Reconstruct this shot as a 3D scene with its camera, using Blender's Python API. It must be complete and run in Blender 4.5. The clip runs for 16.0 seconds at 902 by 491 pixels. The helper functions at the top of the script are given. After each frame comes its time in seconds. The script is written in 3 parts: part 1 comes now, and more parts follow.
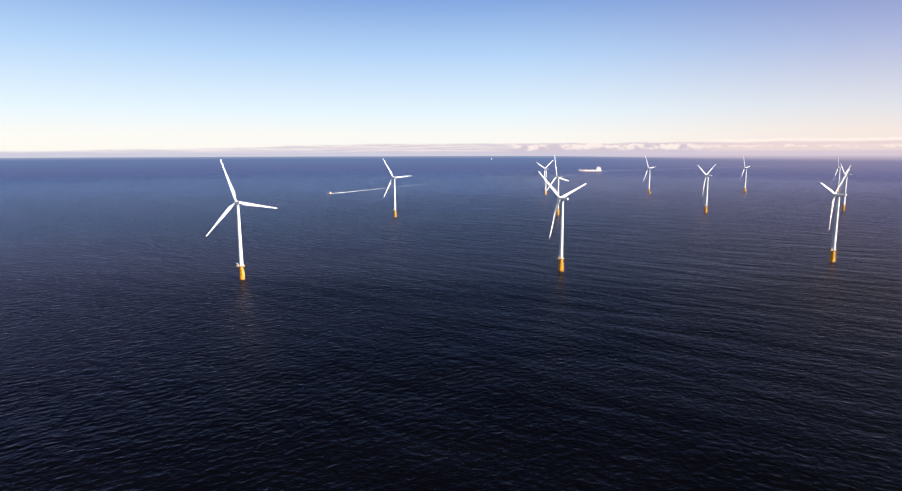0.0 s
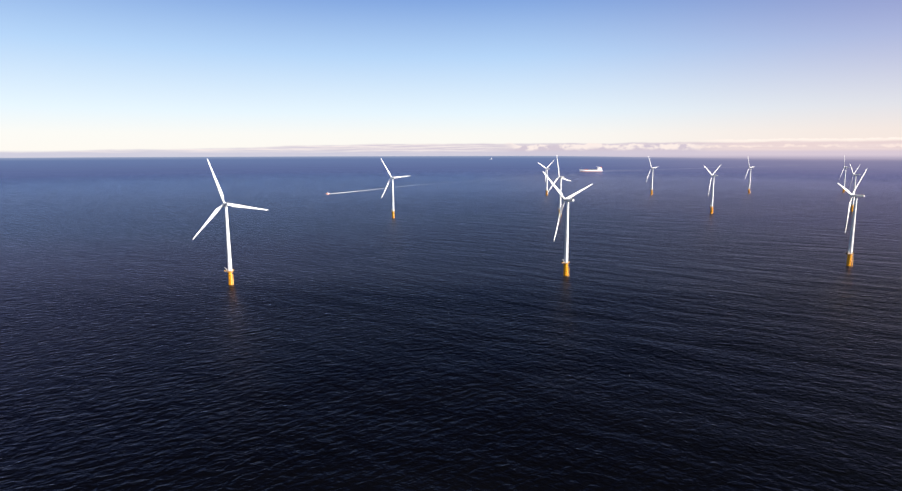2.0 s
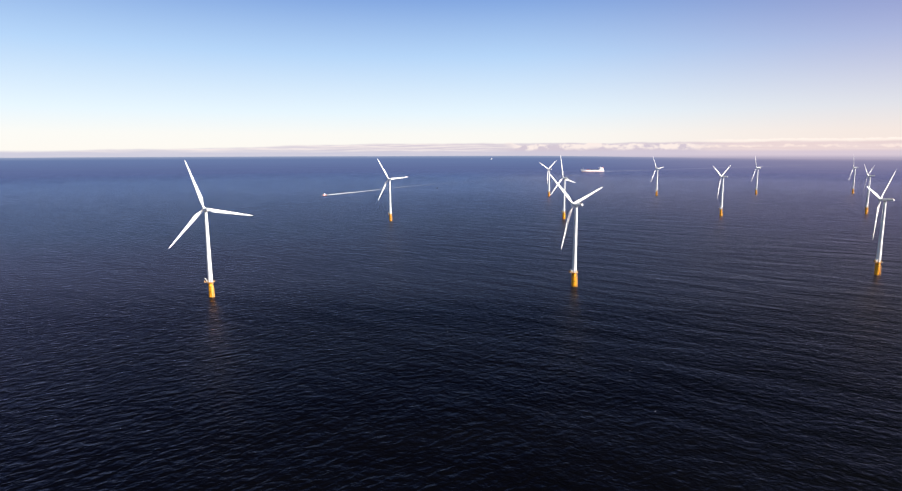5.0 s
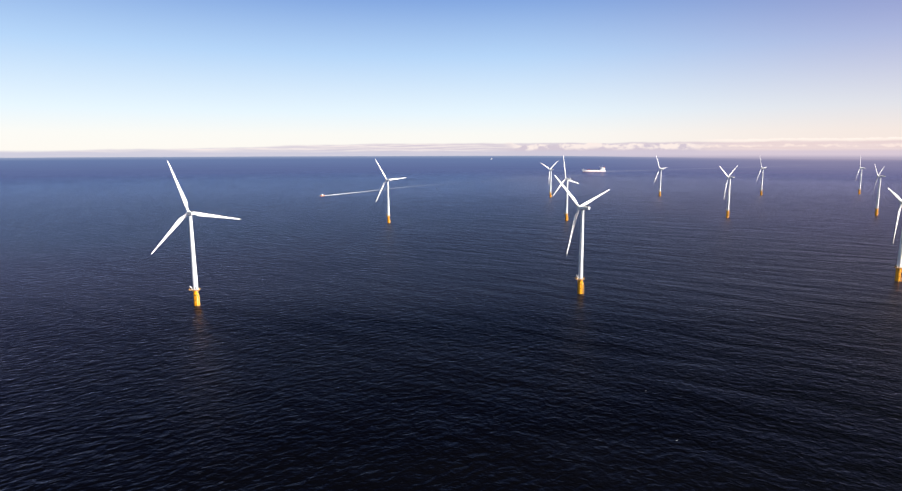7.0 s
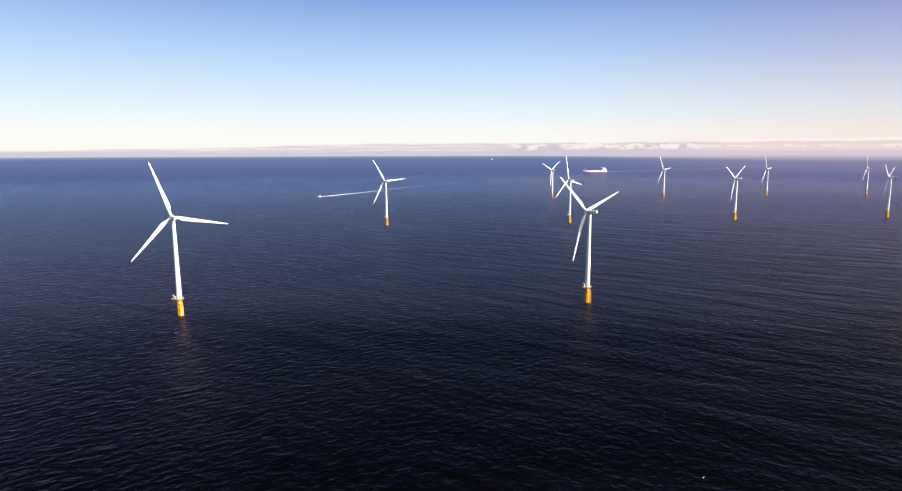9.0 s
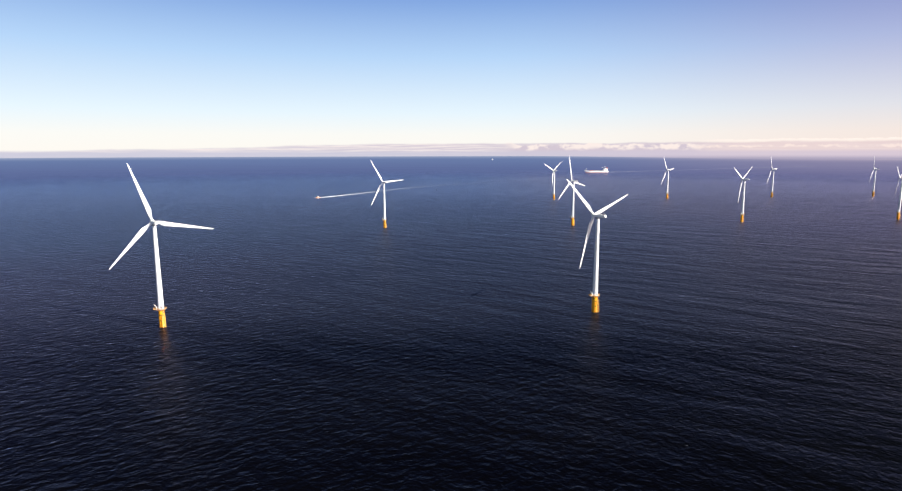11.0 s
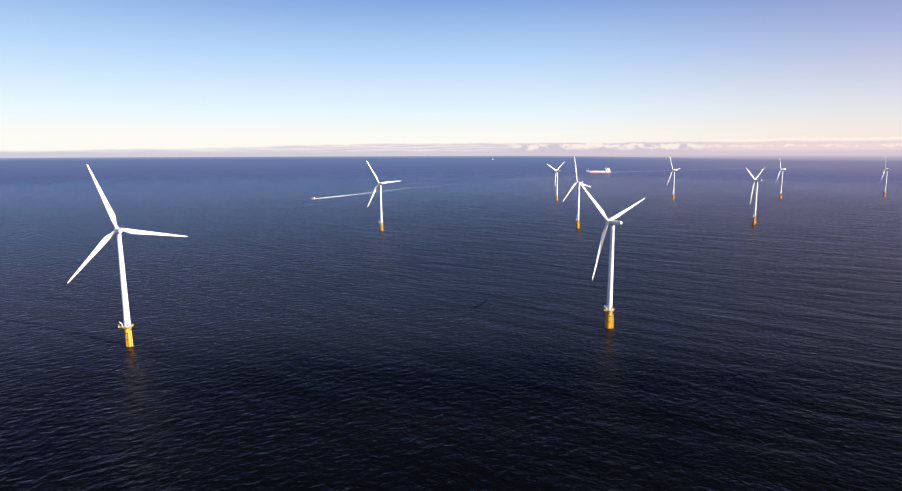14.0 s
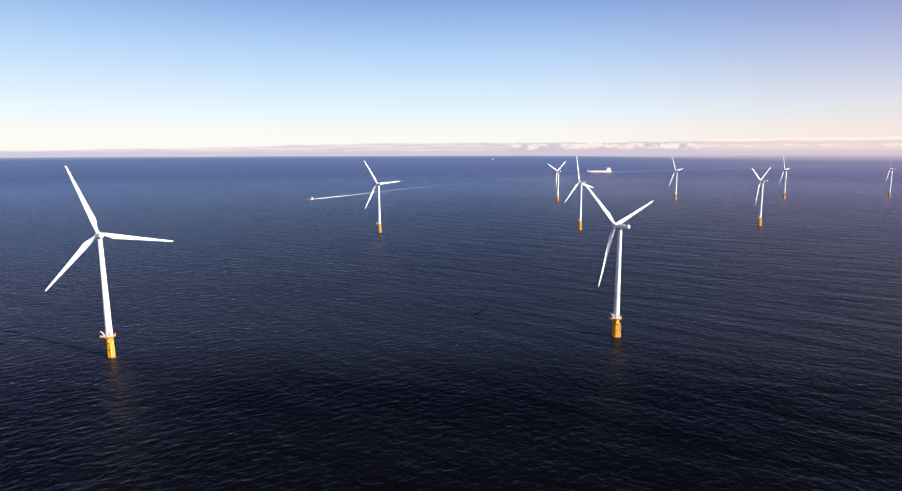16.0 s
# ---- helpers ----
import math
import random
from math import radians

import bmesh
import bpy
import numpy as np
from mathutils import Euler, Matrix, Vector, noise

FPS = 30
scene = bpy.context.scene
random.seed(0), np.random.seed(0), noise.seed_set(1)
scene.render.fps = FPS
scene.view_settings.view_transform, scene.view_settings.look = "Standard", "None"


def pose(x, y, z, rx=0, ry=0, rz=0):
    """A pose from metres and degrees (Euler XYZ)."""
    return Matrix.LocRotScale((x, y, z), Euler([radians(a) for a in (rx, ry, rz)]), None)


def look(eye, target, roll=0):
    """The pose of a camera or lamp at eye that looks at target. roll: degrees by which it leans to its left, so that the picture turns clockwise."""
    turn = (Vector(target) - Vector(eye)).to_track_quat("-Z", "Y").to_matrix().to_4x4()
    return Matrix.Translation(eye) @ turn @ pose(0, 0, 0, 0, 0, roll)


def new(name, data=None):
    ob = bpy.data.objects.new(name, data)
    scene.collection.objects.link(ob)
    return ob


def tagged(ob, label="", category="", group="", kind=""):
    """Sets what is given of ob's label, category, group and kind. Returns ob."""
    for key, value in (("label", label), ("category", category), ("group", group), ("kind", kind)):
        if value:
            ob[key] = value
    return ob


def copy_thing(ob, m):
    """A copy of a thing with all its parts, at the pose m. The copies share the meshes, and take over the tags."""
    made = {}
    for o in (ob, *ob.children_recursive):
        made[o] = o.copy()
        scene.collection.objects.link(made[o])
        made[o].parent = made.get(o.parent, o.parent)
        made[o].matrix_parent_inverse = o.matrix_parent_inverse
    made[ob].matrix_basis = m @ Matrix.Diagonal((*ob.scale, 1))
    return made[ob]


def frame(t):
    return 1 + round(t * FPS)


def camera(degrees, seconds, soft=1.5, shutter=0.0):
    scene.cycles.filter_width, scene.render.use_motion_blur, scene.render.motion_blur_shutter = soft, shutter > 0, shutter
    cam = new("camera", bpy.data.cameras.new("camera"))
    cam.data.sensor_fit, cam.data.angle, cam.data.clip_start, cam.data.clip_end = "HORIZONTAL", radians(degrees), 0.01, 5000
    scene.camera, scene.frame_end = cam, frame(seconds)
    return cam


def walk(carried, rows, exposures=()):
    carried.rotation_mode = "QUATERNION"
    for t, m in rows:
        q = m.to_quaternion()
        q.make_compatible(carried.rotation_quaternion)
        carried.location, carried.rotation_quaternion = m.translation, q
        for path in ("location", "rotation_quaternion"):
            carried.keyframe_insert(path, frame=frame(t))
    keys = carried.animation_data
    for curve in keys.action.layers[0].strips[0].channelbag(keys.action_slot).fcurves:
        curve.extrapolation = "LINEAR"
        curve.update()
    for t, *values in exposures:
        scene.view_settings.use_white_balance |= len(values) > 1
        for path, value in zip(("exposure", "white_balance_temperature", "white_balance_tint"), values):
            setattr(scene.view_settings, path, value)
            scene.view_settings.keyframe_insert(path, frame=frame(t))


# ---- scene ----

# ---------------------------------------------------------------- camera
ROLL = -0.130


def aim(x, y, z, turn, dip):
    """Camera at (x, y, z), turned to the right of +Y and tilted down, in degrees."""
    a, d = radians(turn), radians(dip)
    way = Vector((math.sin(a) * math.cos(d), math.cos(a) * math.cos(d), -math.sin(d)))
    return look((x, y, z), Vector((x, y, z)) + way * 1000, ROLL)


cam = camera(75.58, 16.0, soft=1.2)
walk(cam, [
    (0, aim(0.10, 0.00, 129.38, 0.001, 9.064)),
    (0.5, aim(0.07, 7.45, 129.06, 0.010, 9.059)),
    (1, aim(0.07, 15.12, 128.73, 0.018, 9.056)),
    (1.5, aim(0.11, 22.64, 128.43, 0.025, 9.057)),
    (2, aim(0.17, 30.09, 128.31, 0.031, 9.059)),
    (2.5, aim(0.25, 37.71, 128.38, 0.036, 9.063)),
    (3, aim(0.34, 45.56, 128.63, 0.040, 9.067)),
    (3.5, aim(0.46, 53.34, 128.87, 0.043, 9.072)),
    (4, aim(0.59, 60.81, 129.07, 0.044, 9.077)),
    (6.5, aim(1.33, 97.56, 129.52, 0.042, 9.087)),
    (7, aim(1.49, 105.24, 129.56, 0.039, 9.091)),
    (7.5, aim(1.65, 112.88, 129.66, 0.036, 9.093)),
    (8, aim(1.80, 120.33, 129.75, 0.033, 9.093)),
    (8.5, aim(1.95, 127.69, 129.88, 0.029, 9.091)),
    (9, aim(2.09, 134.82, 130.04, 0.025, 9.087)),
    (11.5, aim(2.73, 171.77, 130.39, 0.006, 9.069)),
    (12, aim(2.84, 179.67, 130.36, 0.004, 9.069)),
    (12.5, aim(2.95, 187.35, 130.33, 0.001, 9.072)),
    (13, aim(3.05, 194.84, 130.28, 0.000, 9.076)),
    (13.5, aim(3.14, 202.20, 130.25, -0.000, 9.082)),
    (14, aim(3.24, 209.53, 130.25, 0.000, 9.089)),
    (14.5, aim(3.33, 216.91, 130.37, 0.002, 9.095)),
    (15, aim(3.42, 223.13, 130.56, 0.005, 9.102)),
    (15.5, aim(3.51, 227.46, 130.70, 0.010, 9.112)),
    (16, aim(3.61, 229.94, 130.83, 0.017, 9.124)),
])

# ---------------------------------------------------------------- light
SUN_TURN, SUN_HEIGHT = 117.0, 36.0  # clockwise from +Y, above the sea
scene.view_settings.exposure = 1.1
SKY = 0.50


class Nodes:
    """Short hand for a node tree."""

    def __init__(self, tree):
        self.tree = tree
        self.tree.nodes.clear()

    def add(self, kind, **given):
        node = self.tree.nodes.new(kind)
        for key, value in given.items():
            if key in node.inputs:
                self.feed(node.inputs[key], value)
        return node

    def feed(self, socket, value):
        if isinstance(value, bpy.types.NodeSocket):
            self.tree.links.new(value, socket)
        else:
            socket.default_value = value

    def math(self, op, a, b=0.0, c=0.0, clamp=False):
        node = self.tree.nodes.new("ShaderNodeMath")
        node.operation, node.use_clamp = op, clamp
        for socket, value in zip(node.inputs, (a, b, c)):
            self.feed(socket, value)
        return node.outputs[0]

    def smooth(self, value, low, high):
        node = self.tree.nodes.new("ShaderNodeMapRange")
        node.interpolation_type = "SMOOTHSTEP"
        self.feed(node.inputs["Value"], value)
        self.feed(node.inputs["From Min"], low)
        self.feed(node.inputs["From Max"], high)
        return node.outputs["Result"]

    def mix(self, factor, a, b, blend="MIX"):
        node = self.tree.nodes.new("ShaderNodeMix")
        node.data_type, node.blend_type = "RGBA", blend
        self.feed(node.inputs["Factor"], factor)
        self.feed(node.inputs[6], a)
        self.feed(node.inputs[7], b)
        return node.outputs[2]

    def noise(self, vector, scale, detail=3.0, rough=0.55, warp=0.0):
        node = self.tree.nodes.new("ShaderNodeTexNoise")
        self.feed(node.inputs["Vector"], vector)
        for key, value in (("Scale", scale), ("Detail", detail), ("Roughness", rough), ("Distortion", warp)):
            self.feed(node.inputs[key], value)
        return node.outputs["Fac"]

    def combine(self, x, y, z):
        node = self.tree.nodes.new("ShaderNodeCombineXYZ")
        for socket, value in zip(node.inputs, (x, y, z)):
            self.feed(socket, value)
        return node.outputs[0]

    def split(self, vector):
        node = self.tree.nodes.new("ShaderNodeSeparateXYZ")
        self.feed(node.inputs[0], vector)
        return node.outputs

    def mapped(self, vector, turn=0.0, scale=(1, 1, 1), kind="POINT"):
        node = self.tree.nodes.new("ShaderNodeMapping")
        self.feed(node.inputs["Vector"], vector)
        node.vector_type = kind
        node.inputs["Rotation"].default_value = (0, 0, radians(turn))
        node.inputs["Scale"].default_value = scale
        return node.outputs[0]


def tone(r, g, b):
    """Linear colour of an 8-bit one."""
    return tuple(((c / 255 + 0.055) / 1.055) ** 2.4 if c > 10 else c / 255 / 12.92 for c in (r, g, b)) + (1.0,)


def make_sky():
    world = bpy.data.worlds.new("sky")
    world.use_nodes = True
    scene.world = world
    n = Nodes(world.node_tree)
    air = n.add("ShaderNodeTexSky")
    air.sky_type, air.sun_disc = "NISHITA", False
    air.sun_elevation, air.sun_rotation = radians(SUN_HEIGHT), radians(SUN_TURN)
    air.altitude, air.air_density, air.dust_density, air.ozone_density = 100, 1.0, 0.6, 2.0
    way = n.split(n.add("ShaderNodeTexCoord").outputs["Generated"])
    height = way[2]
    side = n.math("ARCTAN2", way[0], way[1])
    # clear evening air: warm white low down, deep blue overhead
    ramp = n.add("ShaderNodeValToRGB", Fac=height)
    steps = ramp.color_ramp.elements
    for at, colour in ((0.03, (248, 247, 243)), (0.065, (229, 243, 252)), (0.155, (180, 211, 246)), (0.24, (128, 164, 222)),
                       (0.31, (77, 105, 174)), (0.39, (47, 66, 122)), (0.50, (30, 41, 80))):
        steps.new(at).color = tone(*colour)
    steps[0].color = tone(252, 247, 240)
    steps[len(steps) - 1].color = tone(18, 24, 50)
    base = n.mix(1.0, air.outputs[0], (0.085, 0.085, 0.085, 1), "MULTIPLY")
    base = n.mix(0.92, base, ramp.outputs[0])
    # rosy haze on the side of the sun
    rose = n.mix(n.smooth(height, 0.03, 0.20), (0.95, 0.83, 0.81, 1), (0.88, 0.66, 0.74, 1))
    rose = n.mix(n.smooth(height, 0.25, 0.40), rose, (0.98, 0.98, 0.76, 1))
    rosy = n.mix(n.smooth(side, 0.05, 0.8), (1, 1, 1, 1), rose)
    base = n.mix(1.0, base, rosy, "MULTIPLY")
    # bank of low cloud along the horizon
    wide = n.noise(n.combine(n.math("MULTIPLY", side, 7.0), 0.0, 3.0), 1.0, 4.0, 0.6)
    top = n.math("ADD", 0.0035, n.math("MULTIPLY", n.smooth(side, -0.62, -0.05), 0.0115))
    top = n.math("ADD", top, n.math("MULTIPLY", n.math("SUBTRACT", wide, 0.5), 0.009))
    veil = n.math("SUBTRACT", 1.0, n.smooth(height, n.math("SUBTRACT", top, 0.0015), n.math("ADD", top, 0.0015)))
    streak = n.noise(n.combine(n.math("MULTIPLY", side, 14.0), n.math("MULTIPLY", height, 420.0), 5.0), 1.0, 4.0, 0.6)
    taper = n.math("SUBTRACT", 1.0, n.math("MULTIPLY", n.smooth(side, 0.02, 0.14), 0.7))
    bank = n.mix(n.math("MULTIPLY", n.smooth(streak, 0.35, 0.7), taper), n.mix(n.smooth(side, 0.3, 0.5), n.mix(n.smooth(side, -0.45, 0.0), tone(201, 197, 212), tone(198, 187, 203)), tone(224, 202, 204)), tone(240, 226, 226))
    base = n.mix(n.math("MULTIPLY", veil, 0.8), base, bank)
    # heaped tops in the sun
    def inside(value, low, high, soft=0.04):
        rise = n.smooth(value, low, n.math("ADD", low, soft))
        return n.math("MULTIPLY", rise, n.math("SUBTRACT", 1.0, n.smooth(value, n.math("SUBTRACT", high, soft), high)))

    fine = n.noise(n.combine(n.math("MULTIPLY", side, 70.0), n.math("MULTIPLY", height, 90.0), 2.0), 1.0, 4.0, 0.6)
    puff = n.noise(n.combine(n.math("MULTIPLY", side, 27.0), 0.0, 11.0), 1.0, 2.0, 0.5)
    crown = n.math("ADD", n.math("MULTIPLY_ADD", puff, 0.023, 0.002), n.math("MULTIPLY", n.math("SUBTRACT", fine, 0.5), 0.008))
    cloud = n.math("SUBTRACT", 1.0, n.smooth(height, n.math("SUBTRACT", crown, 0.0014), n.math("ADD", crown, 0.0008)))
    cloud = n.math("MULTIPLY", n.math("MULTIPLY", cloud, inside(side, 0.08, 0.42)), 0.92)
    ball = n.noise(n.combine(n.math("MULTIPLY", side, 42.0), n.math("MULTIPLY", height, 62.0), 4.5), 1.0, 4.0, 0.55)
    lit = n.math("MULTIPLY", n.smooth(height, n.math("SUBTRACT", crown, 0.012), n.math("SUBTRACT", crown, 0.005)), n.smooth(ball, 0.40, 0.52))
    base = n.mix(cloud, base, n.mix(n.math("MULTIPLY", lit, 0.85), tone(206, 194, 206), tone(255, 240, 231)))
    # a bright upper edge towards the sun
    rim = n.math("ADD", 0.0180, n.math("ADD", n.math("MULTIPLY", n.math("SUBTRACT", wide, 0.5), 0.007), n.math("MULTIPLY", n.math("SUBTRACT", fine, 0.5), 0.006)))
    edge = n.math("MULTIPLY", n.smooth(height, n.math("SUBTRACT", rim, 0.004), rim), n.math("SUBTRACT", 1.0, n.smooth(height, rim, n.math("ADD", rim, 0.0018))))
    edge = n.math("MULTIPLY", edge, n.math("ADD", 0.45, n.math("MULTIPLY", n.smooth(fine, 0.35, 0.6), 0.55)))
    base = n.mix(n.math("MULTIPLY", edge, n.smooth(side, 0.38, 0.46)), base, tone(255, 240, 231))
    # a second, broken layer of lit tops below it
    low = n.math("ADD", 0.0095, n.math("MULTIPLY", n.math("SUBTRACT", fine, 0.5), 0.010))
    band = inside(height, n.math("SUBTRACT", low, 0.0030), n.math("ADD", low, 0.0016), 0.0016)
    band = n.math("MULTIPLY", band, n.smooth(ball, 0.42, 0.62))
    base = n.mix(n.math("MULTIPLY", band, n.math("MULTIPLY", n.smooth(side, 0.30, 0.42), 0.75)), base, tone(250, 231, 222))
    # level mist under the bank
    mist = n.math("SUBTRACT", 1.0, n.smooth(height, -0.001, 0.0055))
    base = n.mix(n.math("MULTIPLY", mist, 0.85), base, n.mix(n.smooth(side, -0.2, 0.7), tone(199, 198, 215), tone(207, 193, 208)))
    murk = n.math("MULTIPLY", n.math("SUBTRACT", 1.0, n.smooth(height, -0.012, -0.003)), n.smooth(side, 0.12, 0.5))
    base = n.mix(n.math("MULTIPLY", murk, 0.9), base, tone(146, 142, 172))
    back = n.add("ShaderNodeBackground", Color=base, Strength=SKY)
    out = n.add("ShaderNodeOutputWorld")
    n.tree.links.new(back.outputs[0], out.inputs[0])


make_sky()
sun = new("sun", bpy.data.lights.new("sun", "SUN"))
sun.data.energy, sun.data.angle, sun.data.color = 5.0, radians(0.53), (1.0, 0.93, 0.84)
a, h = radians(SUN_TURN), radians(SUN_HEIGHT)
sun.matrix_world = look(Vector((math.sin(a) * math.cos(h), math.cos(a) * math.cos(h), math.sin(h))) * 900, (0, 0, 0))


# ---------------------------------------------------------------- materials
def paint(name, colour, rough=0.4, metal=0.0, dirt=(0.3, 0.25, 0.2), amount=0.25, grain=0.6, streak=1.0, bump=0.02):
    """Painted or bare metal with faint streaks, stains and relief."""
    mat = bpy.data.materials.new(name)
    mat.use_nodes = True
    n = Nodes(mat.node_tree)
    place = n.add("ShaderNodeTexCoord").outputs["Object"]
    streaks = n.noise(n.mapped(place, 0, (1, 1, 0.12 * streak)), grain, 4.0, 0.6)
    spots = n.noise(place, grain * 7, 3.0, 0.6)
    stain = n.math("MULTIPLY", n.smooth(streaks, 0.48, 0.75), amount)
    stain = n.math("ADD", stain, n.math("MULTIPLY", n.smooth(spots, 0.6, 0.8), amount * 0.4))
    tone = n.mix(stain, (*colour, 1), (*dirt, 1))
    relief = n.add("ShaderNodeBump", Strength=0.4, Distance=bump, Height=spots)
    skin = n.add("ShaderNodeBsdfPrincipled", Metallic=metal, Normal=relief.outputs[0])
    n.feed(skin.inputs["Base Color"], tone)
    n.feed(skin.inputs["Roughness"], n.math("ADD", rough, n.math("MULTIPLY", streaks, 0.15)))
    out = n.add("ShaderNodeOutputMaterial")
    n.tree.links.new(skin.outputs[0], out.inputs[0])
    return mat


def pile_paint():
    """Yellow coating with rust runs and a ragged belt of weed at the waterline."""
    mat = bpy.data.materials.new("pile_paint")
    mat.use_nodes = True
    n = Nodes(mat.node_tree)
    place = n.add("ShaderNodeTexCoord").outputs["Object"]
    height = n.split(place)[2]
    runs = n.noise(n.mapped(place, 0, (1, 1, 0.08)), 1.4, 4.0, 0.6)
    spots = n.noise(place, 2.2, 4.0, 0.6)
    tone = n.mix(n.math("MULTIPLY", n.smooth(runs, 0.5, 0.72), 0.55), (0.96, 0.42, 0.004, 1), (0.68, 0.19, 0.004, 1))
    tone = n.mix(n.math("MULTIPLY", n.smooth(spots, 0.55, 0.75), 0.35), tone, (0.95, 0.48, 0.008, 1))
    edge = n.math("ADD", -0.9, n.math("MULTIPLY", n.noise(place, 1.1, 3.0), 1.6))
    weed = n.math("SUBTRACT", 1.0, n.smooth(height, edge, n.math("ADD", edge, 0.5)))
    tone = n.mix(n.math("MULTIPLY", weed, 0.85), tone, (0.10, 0.075, 0.03, 1))
    relief = n.add("ShaderNodeBump", Strength=0.5, Distance=0.05, Height=spots)
    skin = n.add("ShaderNodeBsdfPrincipled", Roughness=0.5, Normal=relief.outputs[0])
    n.feed(skin.inputs["Base Color"], tone)
    out = n.add("ShaderNodeOutputMaterial")
    n.tree.links.new(skin.outputs[0], out.inputs[0])
    return mat


VIEW_LEAN, GLOSS_LEAN, RIPPLE = 0.045, 0.185, 0.255      # tilt of the normals, of the Fresnel normals, fitted to the view; ripple roughness


def sea_water(name, distance=False):
    """Dark salt water: short chop in two headings, a long swell and ripples too fine to see. distance: adds painted,
    glowing haze towards the horizon.
    """
    mat = bpy.data.materials.new(name)
    mat.use_nodes = True
    n = Nodes(mat.node_tree)
    place = n.add("ShaderNodeTexCoord").outputs["Object"]
    east, north = n.split(place)[0], n.split(place)[1]

    def waves(turn, along, across, detail=2.0, warp=0.4):
        """Uneven wave crests that run along one heading."""
        return n.noise(n.mapped(place, turn, (along, across, 1), "TEXTURE"), 1.0, detail, 0.5, warp)

    # the chop of one heading gives way to the other from west to east
    drift = n.math("MULTIPLY_ADD", n.noise(place, 0.006, 2.0), 500.0, -250.0)
    west = n.smooth(n.math("SUBTRACT", drift, east), -260.0, 240.0)
    height = n.math("MULTIPLY", waves(31, 6.4, 3.8, 3.0, 0.5), n.math("MULTIPLY_ADD", west, 0.52, 0.42))
    height = n.math("ADD", height, n.math("MULTIPLY", waves(-30, 4.8, 3.4, 3.0, 0.6), n.math("MULTIPLY_ADD", west, -0.34, 0.66)))
    height = n.math("ADD", height, n.math("MULTIPLY", waves(6, 2.0, 1.1), 0.05))
    # longer seas and the swell
    open_sea = n.math("MULTIPLY_ADD", n.smooth(north, 600.0, 1000.0), 0.7, 1.0)
    longer = n.math("ADD", n.math("MULTIPLY", waves(-20, 11.0, 7.6), 0.58), n.math("MULTIPLY", waves(24, 10.0, 7.5), n.math("MULTIPLY", west, 0.82)))
    height = n.math("ADD", height, n.math("MULTIPLY", longer, open_sea))
    height = n.math("ADD", height, n.math("MULTIPLY", waves(-34, 90.0, 22.0, 1.0), n.math("MULTIPLY_ADD", west, -0.85, 1.55)))
    height = n.math("ADD", height, n.math("MULTIPLY", waves(8, 260.0, 90.0), 0.9))
    # normals lean south to face the camera, which darkens the mirrored sky
    height = n.math("ADD", height, n.math("MULTIPLY", north, VIEW_LEAN))
    # extra lean in the near western water, to darken the view's lower edge
    height = n.math("ADD", height, n.math("MULTIPLY", n.math("MINIMUM", n.math("SUBTRACT", north, 620.0), 0.0), n.math("MULTIPLY", west, 0.014)))
    # less lean far out, soonest sunward; the paler mirror stands in for haze
    taper = n.math("MULTIPLY_ADD", n.smooth(n.math("DIVIDE", east, n.math("MAXIMUM", north, 300.0)), 0.15, 0.75), 1300.0, -2900.0)
    taper = n.math("MAXIMUM", n.math("ADD", north, taper), 0.0)
    height = n.math("SUBTRACT", height, n.math("MULTIPLY", n.math("MULTIPLY", taper, taper), 0.000016))
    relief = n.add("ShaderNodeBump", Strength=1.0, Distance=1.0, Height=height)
    # extra lean in Fresnel alone stands in for ripples, tuned to the view
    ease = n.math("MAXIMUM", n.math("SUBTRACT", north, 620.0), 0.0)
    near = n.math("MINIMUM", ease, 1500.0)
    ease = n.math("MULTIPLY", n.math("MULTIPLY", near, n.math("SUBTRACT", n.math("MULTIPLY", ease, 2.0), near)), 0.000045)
    gloss_height = n.math("ADD", height, n.math("SUBTRACT", n.math("MULTIPLY", north, GLOSS_LEAN), ease))
    faces = n.add("ShaderNodeBump", Strength=1.0, Distance=1.0, Height=gloss_height)
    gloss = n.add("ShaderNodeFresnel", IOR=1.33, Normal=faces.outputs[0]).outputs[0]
    # calmer and rougher lanes
    lanes = n.noise(n.mapped(place, 12, (0.25, 1.0, 1)), 0.006, 4.0, 0.6)
    # greener water inshore, east of the first row
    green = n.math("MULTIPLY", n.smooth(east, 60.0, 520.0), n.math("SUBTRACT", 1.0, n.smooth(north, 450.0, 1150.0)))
    # body colour painted dark nearby for lens vignetting, brighter out where shadows fall
    body_lift = n.smooth(n.math("ADD", north, n.math("MULTIPLY", drift, 0.2)), 520.0, 660.0)
    tone_mix = n.mix(body_lift, n.mix(green, (0.0008, 0.0008, 0.0011, 1), (0.0022, 0.0028, 0.0015, 1)), (0.0076, 0.0092, 0.0158, 1))
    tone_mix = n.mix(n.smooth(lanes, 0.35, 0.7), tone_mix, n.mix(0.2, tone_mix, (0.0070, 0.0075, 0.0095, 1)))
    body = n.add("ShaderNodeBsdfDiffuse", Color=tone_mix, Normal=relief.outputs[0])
    # mirror tint painted by place: violet west, rosy sunward, matched to the view
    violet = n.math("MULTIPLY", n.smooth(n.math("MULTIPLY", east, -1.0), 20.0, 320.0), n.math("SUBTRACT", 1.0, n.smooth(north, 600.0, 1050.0)))
